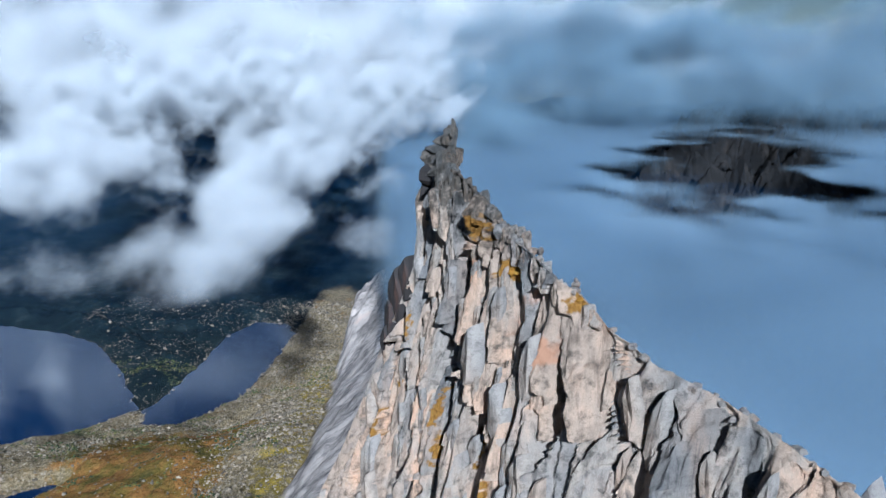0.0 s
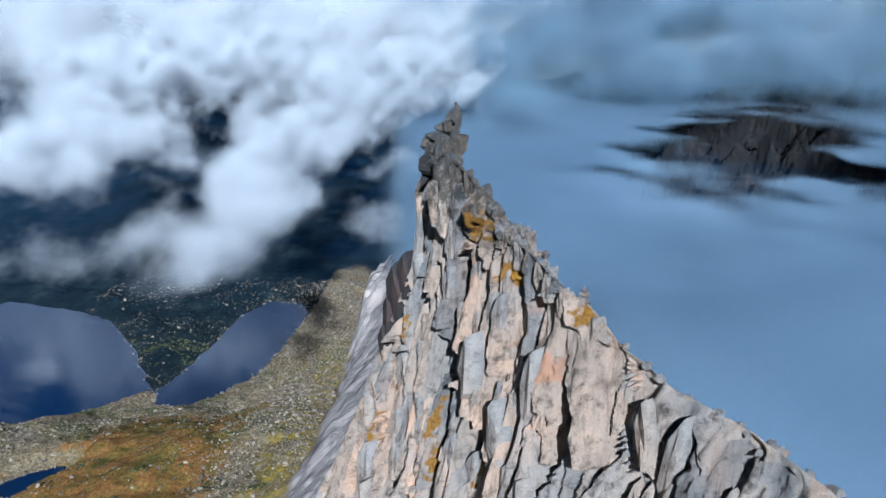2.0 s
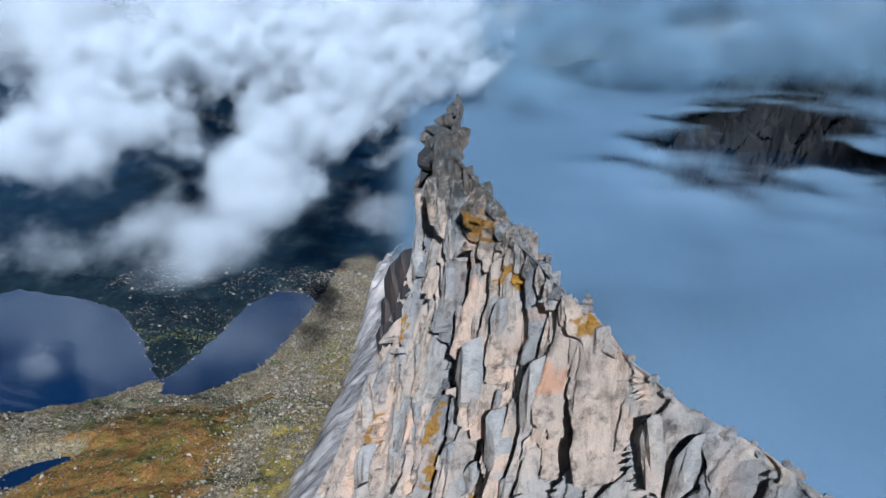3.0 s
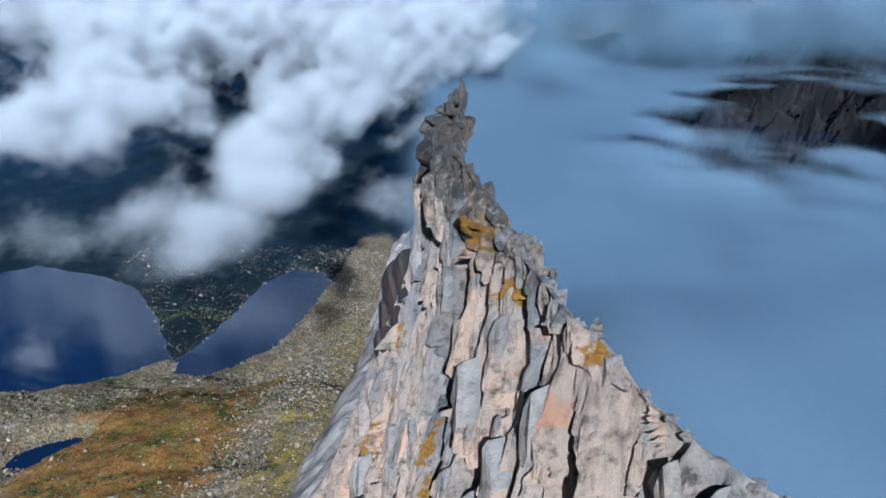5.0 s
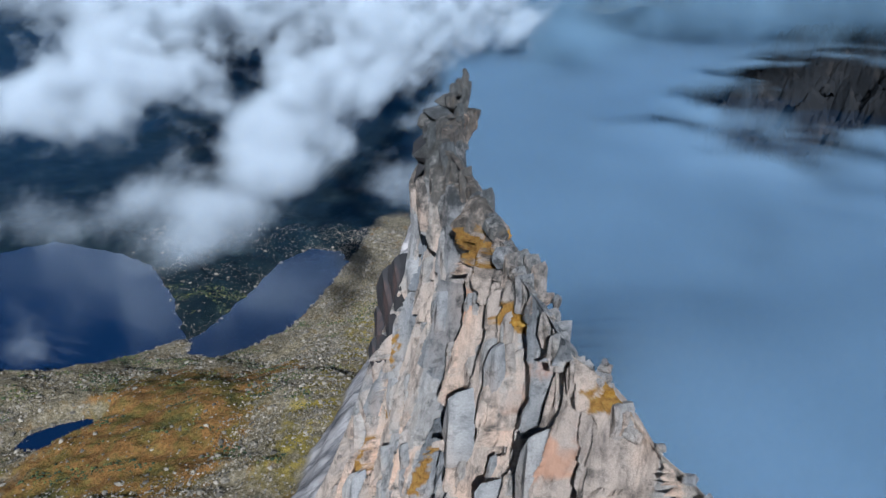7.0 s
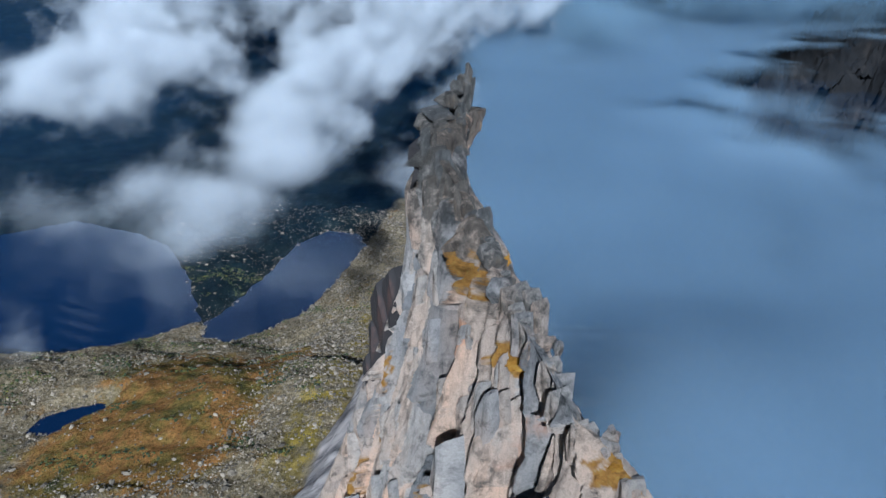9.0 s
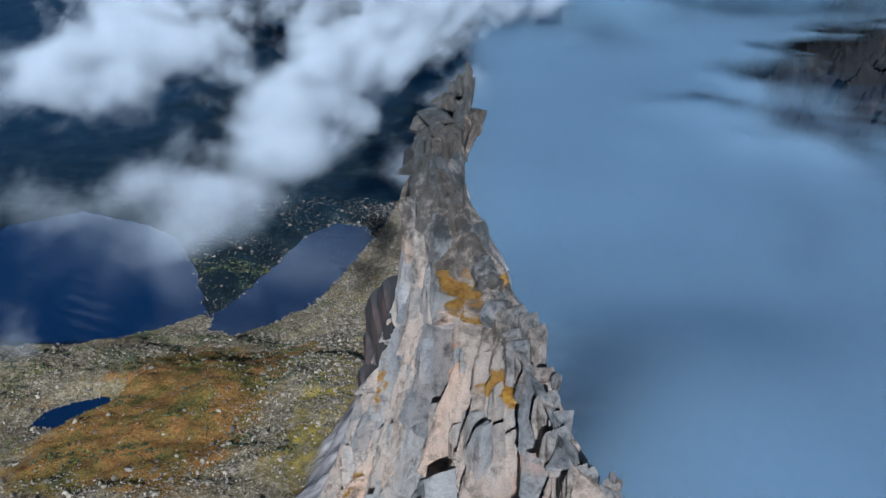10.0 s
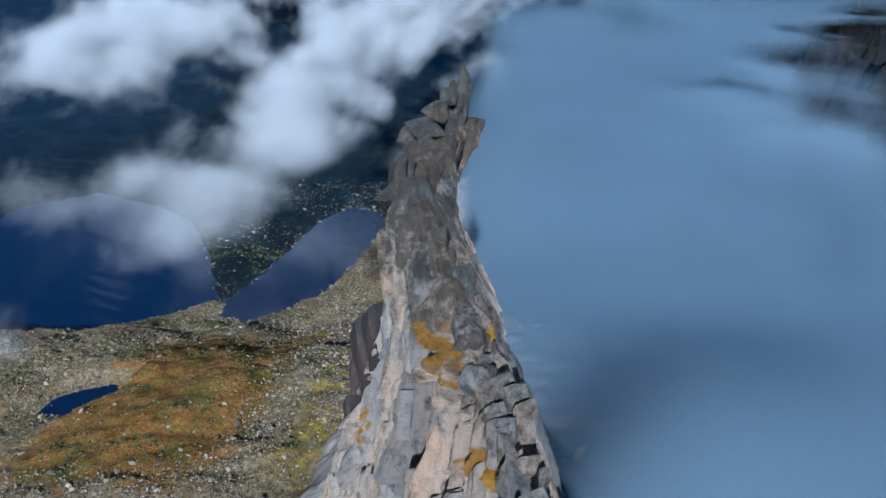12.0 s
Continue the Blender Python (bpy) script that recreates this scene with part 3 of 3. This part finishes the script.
# the summit horn and the blocks round its foot
def horn():
    rng = random.Random(31)
    rings, pts, faces, n = ((309, -3.0, 206.0, 1.8, 3.0), (315, -2.2, 206.5, 2.0, 3.2), (319, -1.4, 207.0, 2.2, 3.2), (322, -0.6, 207.8, 2.1, 3.0), (324.5, 0.0, 208.4, 1.8, 2.7), (326.5, 0.5, 209.3, 1.5, 2.2), (328.4, 0.4, 210.4, 1.3, 1.7), (330, 0.8, 210.9, 0.8, 1.0), (331.4, 0.5, 211, 0.35, 0.4)), [], [], 11
    for z, cx, cy, rx, ry in rings:
        for k in range(n):
            a = 2 * math.pi * k / n
            r = rng.choice((0.62, 0.85, 1.0, 1.18))
            pts.append((cx + math.cos(a) * rx * r, cy + math.sin(a) * ry * r, z + rng.uniform(-0.8, 0.8) * min(rx / 4, 1)))
    for level in range(len(rings) - 1):
        for k in range(n):
            m = (k + 1) % n
            faces.append((level * n + k, level * n + m, (level + 1) * n + m, (level + 1) * n + k))
    pts.append((0.7, 211, 331.9))
    faces += [((len(rings) - 1) * n + k, (len(rings) - 1) * n + (k + 1) % n, len(pts) - 1) for k in range(n)]
    me = bpy.data.meshes.new("summit")
    me.from_pydata(pts, [], faces)
    me.materials.append(STONE)
    return me


piece("summit", horn(), spire, 0, 0, 0, 0)
for dx, dy, dz, gx_, gy_, gz, turn, tip in (
        (-4.2, 201.5, 320.5, 1.9, 1.9, 1.7, 15, 3), (-3.6, 203.0, 323.6, 1.8, 2.0, 0.5, 30, 8), (-2.0, 205.5, 325.2, 1.2, 1.6, 0.8, 50, 12), (-1.4, 203.5, 326.2, 0.8, 0.9, 1.1, 10, 5),
        (-0.6, 206.0, 328.0, 0.7, 0.8, 0.9, 70, -6), (-2.2, 197.5, 322.6, 0.9, 1.0, 0.8, 25, 10), (-0.8, 194.0, 322.3, 0.8, 0.7, 0.7, 65, -12), (0.8, 199.5, 323.0, 0.6, 0.6, 0.6, 0, 20),
        (-3.4, 189.0, 322.0, 0.9, 0.8, 0.9, 40, -8), (-5.0, 199.0, 316.5, 1.7, 1.6, 1.9, 55, 4), (-2.4, 199.5, 318.5, 1.4, 1.6, 1.8, 20, -6), (-5.8, 201.5, 311.5, 1.5, 1.5, 2.0, 80, 3), (-1.0, 203.5, 319.5, 1.7, 1.6, 2.0, 35, 5), (-5.8, 204.5, 321.5, 1.2, 1.4, 1.2, 70, 4)):
    piece("block", rng.choice(shade_blocks if dz < 319 and dx < -2 else blocks), spire, dx, dy, dz, turn, tip, -tip / 2, (gx_, gy_, gz))

for dx, dy, dz, gx_, gz, turn, tip in ((-1.6, 206.5, 325.6, 0.6, 0.62, 20, 6), (-0.6, 209.0, 328.4, 0.4, 0.5, 40, 8), (1.4, 210.0, 327.2, 0.45, 0.6, 10, -14), (-3.0, 204.0, 322.5, 0.9, 0.5, 75, 14), (0.2, 204.4, 323.0, 0.6, 0.75, 30, 4)):
    piece("pillar", rng.choice(pillars), spire, dx, dy, dz, FACE_TURN + turn, tip, tip / 2, (gx_, gx_, gz))

# pieces that stand out on the crest
for name, pool, dx, dy, dz, gx_, gy_, gz, turn, tip in (
        ("boulder", blocks, 10.2, 161.6, 314.4, 1.25, 1.1, 1.1, 20, 10), ("boulder", blocks, 12.2, 157.6, 311.6, 1.05, 1.0, 1.15, 70, -15),
        ("pillar", pillars, 14.6, 157.2, 310.6, 0.75, 0.8, 0.8, FACE_TURN + 10, 3), ("pillar", pillars, 16.0, 155.9, 310.2, 0.65, 0.8, 0.9, FACE_TURN - 6, -2), ("pillar", pillars, 17.3, 154.4, 309.0, 0.7, 0.8, 1.05, FACE_TURN + 4, 4),
        ("pillar", pillars, 13.0, 156.2, 309.8, 0.65, 0.7, 0.95, FACE_TURN - 8, 2), ("pillar", pillars, 14.2, 154.2, 308.8, 0.6, 0.7, 0.9, FACE_TURN + 6, -3), ("pillar", pillars, 15.6, 152.3, 307.6, 0.65, 0.6, 0.95, FACE_TURN, 3),
        ("pillar", pillars, 8.2, 168.5, 314.0, 1.3, 0.9, 1.35, FACE_TURN + 10, -4), ("pillar", pillars, 4.6, 173.5, 316.8, 1.0, 0.8, 1.2, FACE_TURN - 12, 3), ("pillar", pillars, 0.2, 181.5, 318.4, 1.5, 0.9, 1.45, FACE_TURN + 4, -5),
        ("block", blocks, 18.4, 149.0, 309.3, 0.95, 0.55, 0.35, 35, 22), ("block", blocks, 19.6, 147.2, 309.6, 0.35, 0.4, 0.75, 10, 14),
        ("block", blocks, 25.4, 136.6, 304.6, 0.7, 0.65, 0.6, 15, 5), ("block", blocks, 25.6, 136.8, 306.0, 0.45, 0.5, 0.35, 60, -8), ("block", blocks, 25.5, 136.6, 306.9, 0.25, 0.3, 0.3, 20, 10),
        ("pillar", pillars, 23.2, 139.0, 302.5, 1.0, 0.9, 0.9, FACE_TURN + 14, 3), ("pillar", pillars, 27.8, 134.2, 300.2, 1.1, 0.9, 0.8, FACE_TURN - 10, -4), ("block", blocks, 29.4, 133.0, 299.0, 0.7, 0.7, 0.65, 50, 8)):
    piece(name, rng.choice(pool), spire, dx, dy, dz, turn, tip, tip / 3, (gx_, gy_, gz))


def cushion(seed):
    """A low lumpy cushion of moss and dry grass."""
    bm = bmesh.new()
    bmesh.ops.create_icosphere(bm, subdivisions=4, radius=1.0)
    for v in bm.verts:
        q = v.co * 2.2 + Vector((seed * 7.3, 0, 0))
        v.co *= 1 + 0.35 * noise.noise(q) + 0.16 * noise.noise(q * 3.1) + 0.08 * noise.noise(q * 8)
        v.co.z *= 0.55
    me = bpy.data.meshes.new("moss")
    bm.to_mesh(me)
    bm.free()
    me.materials.append(MOSS)
    return me


cushions = [cushion(k) for k in range(3)]
for k, (s, z, g) in enumerate(((-143.5, 311.5, 2.4), (-141.5, 310.8, 1.6), (-130.5, 303.8, 1.9), (-109.5, 303.5, 0.9))):
    x, y, z = on_face(s, z)
    tagged(piece("moss", cushions[k % 3], spire, x + 0.2, y, z, FACE_TURN, 32, 0, (g, g * 0.8, g * 0.55)), "rust-orange cushion of moss and dry grass")

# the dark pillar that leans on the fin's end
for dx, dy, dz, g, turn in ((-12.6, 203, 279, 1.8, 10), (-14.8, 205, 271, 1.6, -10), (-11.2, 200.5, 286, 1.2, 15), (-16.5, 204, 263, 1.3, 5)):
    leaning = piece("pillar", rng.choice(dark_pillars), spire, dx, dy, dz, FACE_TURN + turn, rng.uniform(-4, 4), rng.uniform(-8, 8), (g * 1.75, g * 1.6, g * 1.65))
    tagged(leaning, "dark reddish-brown rock pillar")
tagged(spire, "tall knife-edged granite spire with cracked sunlit slabs", "mountain")


# single boulders along the shores
def shore_boulder(seed):
    me = rock(seed, 3.2, 2.4, 2.8, 0.1, 8, False)
    me.materials[0] = BOULDER
    return me


shore_shapes = [shore_boulder(300 + k) for k in range(6)]
rng = random.Random(12)
for outline, level in ((LAKE, 0.0), (POND, POND_Z)):
    for (ax, ay), (bx, by) in zip(outline, outline[1:] + outline[:1]):
        for k in range(max(1, int(math.hypot(bx - ax, by - ay) / 26))):
            t = rng.random()
            x, y = ax + (bx - ax) * t + rng.uniform(-3, 3), ay + (by - ay) * t + rng.uniform(-3, 3)
            zg = float(ground_height(np.array([x]), np.array([y]))[0][0])
            g = rng.uniform(0.5, 1.3) * (1.0 if level == 0 else 0.7)
            ob = new("boulder", rng.choice(shore_shapes))
            ob.matrix_world = Matrix.LocRotScale((x, y, max(zg, level - 0.5) + 0.5 * g), Euler((rng.uniform(-0.3, 0.3), rng.uniform(-0.3, 0.3), rng.uniform(0, 6.28))), (g, g, g))
            tagged(ob, "pale granite boulder at the water's edge", "boulder", "shore boulders")


# ---- clouds and fog ----
def skins(name, layers, material, label, category):
    """One thing from several nested skins: (points, density, share) on the same grid shape."""
    pts, quads, dens, share, count = [], [], [], [], 0
    for P, d, a in layers:
        rows, cols = d.shape
        idx = np.arange(rows * cols).reshape(rows, cols)
        q = np.stack([idx[:-1, :-1], idx[:-1, 1:], idx[1:, 1:], idx[1:, :-1]], -1).reshape(-1, 4)
        q = q[(d.ravel() > -0.3)[q].any(1)]
        used = np.zeros(rows * cols, bool)
        used[q] = True
        quads.append((np.cumsum(used) - 1)[q] + count)
        pts.append(P.reshape(-1, 3)[used])
        dens.append(d.ravel()[used])
        share.append(np.broadcast_to(a, d.shape).ravel()[used])
        count += int(used.sum())
    ob = new(name, raw_mesh(name, np.concatenate(pts), np.concatenate(quads), vapour=np.concatenate(dens), share=np.concatenate(share)))
    ob.data.materials.append(material)
    return tagged(ob, label, category, kind="stuff")


def cloud_bank(blobs, gap, cell, billow, material, share, label):
    """Heaps of vapour in slanting sheets, one behind another; blobs: x, y, z, three radii, weight."""
    b = np.array(blobs, float)
    lo, hi = (b[:, :3] - 1.3 * b[:, 3:6]).min(0), (b[:, :3] + 1.3 * b[:, 3:6]).max(0)
    # each sheet climbs away from the eye's side
    rise, run = 0.766, 0.643
    xs = np.arange(lo[0], hi[0], cell)
    up = np.arange(0, (hi[2] - lo[2]) / rise + cell, cell)
    layers = []
    for y0 in np.arange(lo[1] - (hi[2] - lo[2]) * run / rise, hi[1], gap):
        x, v = np.meshgrid(xs, up)
        y, z = y0 + v * run, lo[2] + v * rise
        field = np.full(x.shape, -1.5)
        for cx, cy, cz, rx, ry, rz, w in blobs:
            if abs(y0 - cy) > 1.5 * ry + 400:
                continue
            d = np.sqrt(((x - cx) / rx) ** 2 + ((y - cy) / ry) ** 2 + ((z - cz) / (rz * np.where(z < cz, 0.8, 1.0))) ** 2)
            g = 0.12 + w - 1.05 * d
            field = np.maximum(field, g) + 0.25 * np.clip(np.minimum(field, g) + 0.3, 0, 1)
        # billows, the same through neighbouring sheets
        wisp = billow * 0.8
        field = field + 0.55 * fbm(x / billow + y / (2.3 * billow), z / wisp + y / (1.7 * billow), 4, 71, 0.55)
        layers.append((np.stack([x, y, z], -1), np.clip(field, -2, 1.2), share))
    return skins("cloud_bank", [l for l in layers if (l[1] > -0.9).any()], material, label, "cloud")


cloud_bank([
    (-117, 295, 250, 25, 22, 14, 0.75), (-114, 320, 255, 29, 25, 20, 0.95), (-117, 370, 253, 30, 26, 25, 1.1), (-132, 460, 244, 36, 33, 28, 1.1), (-172, 640, 228, 47, 41, 39, 1.15), (-217, 740, 246, 31, 27, 26, 1.1),
    (-169, 740, 242, 57, 50, 45, 1.15), (-158, 840, 258, 68, 60, 50, 1.15), (-124, 950, 274, 81, 72, 56, 1.15), (-70, 1050, 296, 89, 79, 62, 1.1), (-22, 1000, 269, 57, 50, 49, 0.75), (-213, 600, 212, 36, 32, 22, 0.7), (-151, 650, 202, 38, 34, 26, 0.55),
    (-346, 560, 238, 69, 61, 27, 1.0), (-352, 640, 235, 76, 67, 35, 1.15), (-346, 720, 235, 76, 67, 33, 1.1), (-451, 850, 237, 78, 69, 40, 1.1), (-467, 1000, 265, 116, 102, 55, 1.15), (-428, 1100, 282, 135, 119, 58, 1.15), (-351, 1150, 289, 126, 111, 59, 1.1),
    (-279, 1250, 312, 122, 107, 63, 1.1), (-308, 760, 215, 39, 34, 23, 0.7), (-302, 640, 224, 47, 42, 20, 0.6), (-404, 620, 244, 42, 37, 22, 0.8), (-295, 480, 233, 38, 33, 16, 0.45), (-162, 330, 252, 41, 36, 18, 0.65), (-179, 330, 241, 42, 37, 12, 0.6),
    (-291, 760, 210, 47, 41, 20, 0.5), (-88, 560, 221, 24, 21, 10, 0.55), (-73, 600, 233, 23, 20, 13, 0.5), (-63, 650, 237, 24, 22, 22, 0.7), (-74, 400, 243, 40, 35, 23, 0.55), (-46, 400, 241, 24, 21, 20, 0.5), (-212, 520, 210, 21, 19, 17, 0.4),
    (-163, 260, 220, 27, 24, 19, 0.6), (-162, 270, 224, 15, 14, 13, 0.45), (-184, 260, 214, 29, 25, 20, 0.7),
], 8, 6.0, 46, CLOUD, 0.26, "bright white cumulus bank drifting below the spire")
cloud_bank([
    (-775, 1500, 300, 325, 286, 101, 1.15), (-564, 1500, 325, 276, 243, 96, 1.15), (-315, 1500, 350, 263, 232, 91, 1.15), (-118, 1500, 343, 229, 202, 90, 1.15), (-915, 2100, 428, 553, 487, 138, 1.15), (-445, 2100, 462, 538, 473, 129, 1.1),
    (-1262, 2000, 307, 274, 242, 83, 0.9), (-1581, 2300, 231, 325, 286, 51, 0.6), (704, 1900, 311, 117, 103, 36, 1.1), (863, 1900, 346, 240, 211, 62, 1.1), (591, 2100, 407, 293, 258, 65, 0.8), (-64, 2000, 435, 307, 271, 100, 1.0),
    (350, 2600, 400, 567, 337, 148, 1.1), (1900, 2600, 390, 500, 250, 120, 1.15),
], 32, 17.0, 150, FAR_CLOUD, 0.4, "tall heaped white cumulus bank on the horizon")
# bank behind the spire, its shade painted by the darker cloud colour
cloud_bank([
    (37, 1100, 288, 114, 101, 86, 1.0), (110, 1150, 258, 125, 118, 78, 1.0), (272, 1280, 284, 158, 130, 72, 1.1), (416, 1310, 288, 169, 140, 56, 1.1), (540, 1270, 294, 155, 130, 58, 1.1), (60, 1000, 240, 80, 80, 60, 0.9),
    (48, 900, 244, 93, 82, 53, 0.8), (117, 1500, 347, 229, 202, 89, 1.1), (323, 1500, 370, 248, 219, 91, 1.1), (582, 1600, 375, 276, 243, 68, 1.0),
    (687, 1300, 290, 168, 148, 87, 1.1), (1150, 1600, 390, 364, 224, 97, 1.25), (1000, 1300, 320, 300, 150, 90, 1.1),
], 22, 14.0, 110, SHADED_CLOUD, 0.3, "cloud bank behind the spire with its shade painted blue-grey")

# fog against the shaded side of the spire
fog_x, fog_y = np.meshgrid(np.arange(-160, 1300, 6.0), np.arange(-150, 1600, 6.0))
along = 0.447 * fog_x - 0.894 * fog_y
across = 0.894 * fog_x + 0.447 * fog_y
crest = line(along, (-300, 255), (-230, 268), (-198, 300), (-186, 324), (-167, 322), (-115, 306), (-82, 289), (-36, 265), (15, 230), (120, 180))
behind = across - line(along, (-190, 97), (-167, 82), (-115, 82), (-82, 94), (-36, 110), (120, 160))
def blurred(a, n):
    for _ in range(n):
        a = np.pad(a, 2, "edge")
        a = (a[:-4] + a[1:-3] + a[2:-2] + a[3:-1] + a[4:]) / 5
        a = (a[:, :-4] + a[:, 1:-3] + a[:, 2:-2] + a[:, 3:-1] + a[:, 4:]) / 5
    return a


crest, behind = blurred(crest, 2), blurred(behind, 2)
top = 252 + (crest - 262) * np.exp(-np.maximum(behind, 0) / 75) - 14 * step(300, 800, fog_y) - 26 * np.exp(-np.maximum(behind, 0) / 30) + 5 * fbm(fog_x / 150, fog_y / 150, 2, 81)


def gap(x, y):
    """The slanting hole in the fog: 1 in its middle."""
    x, y = x + 60 * fbm(x / 130, y / 130, 4, 84), y + 110 * fbm(x / 130, y / 130, 4, 85)
    return np.exp(-(((x - 0.42 * y + 15) / 130) ** 2 + ((y - 790) / 350) ** 2))


edge_x = step(-34, 40, fog_x + 0.1 * fog_y - 10 + 14 * fbm(fog_x / 90, fog_y / 90, 3, 83))
layers = []
for k in range(16):
    z = top - 2.6 * k - 0.22 * k * k
    slant = 100 / (100 + 2.6 * k + 0.22 * k * k)
    dens = step(0, 65, behind + 1.7 * k - 8) * 1.8 * np.where(fog_y > 215, edge_x, 1) - 0.15 + 0.3 * fbm(fog_x / 150, fog_y / 150, 3, 82) - (2.75 + 1.0 * fbm(fog_x * slant / 80, fog_y * slant / 110, 4, 86)) * gap(fog_x * slant, fog_y * slant) - 1.5 * step(1350, 1550, fog_y)
    layers.append((np.stack([fog_x, fog_y, z], -1), dens, 0.1 + 0.03 * k))
skins("fog_bank", layers, FOG, "smooth blue-grey fog bank lapping the shaded side of the spire", "fog")

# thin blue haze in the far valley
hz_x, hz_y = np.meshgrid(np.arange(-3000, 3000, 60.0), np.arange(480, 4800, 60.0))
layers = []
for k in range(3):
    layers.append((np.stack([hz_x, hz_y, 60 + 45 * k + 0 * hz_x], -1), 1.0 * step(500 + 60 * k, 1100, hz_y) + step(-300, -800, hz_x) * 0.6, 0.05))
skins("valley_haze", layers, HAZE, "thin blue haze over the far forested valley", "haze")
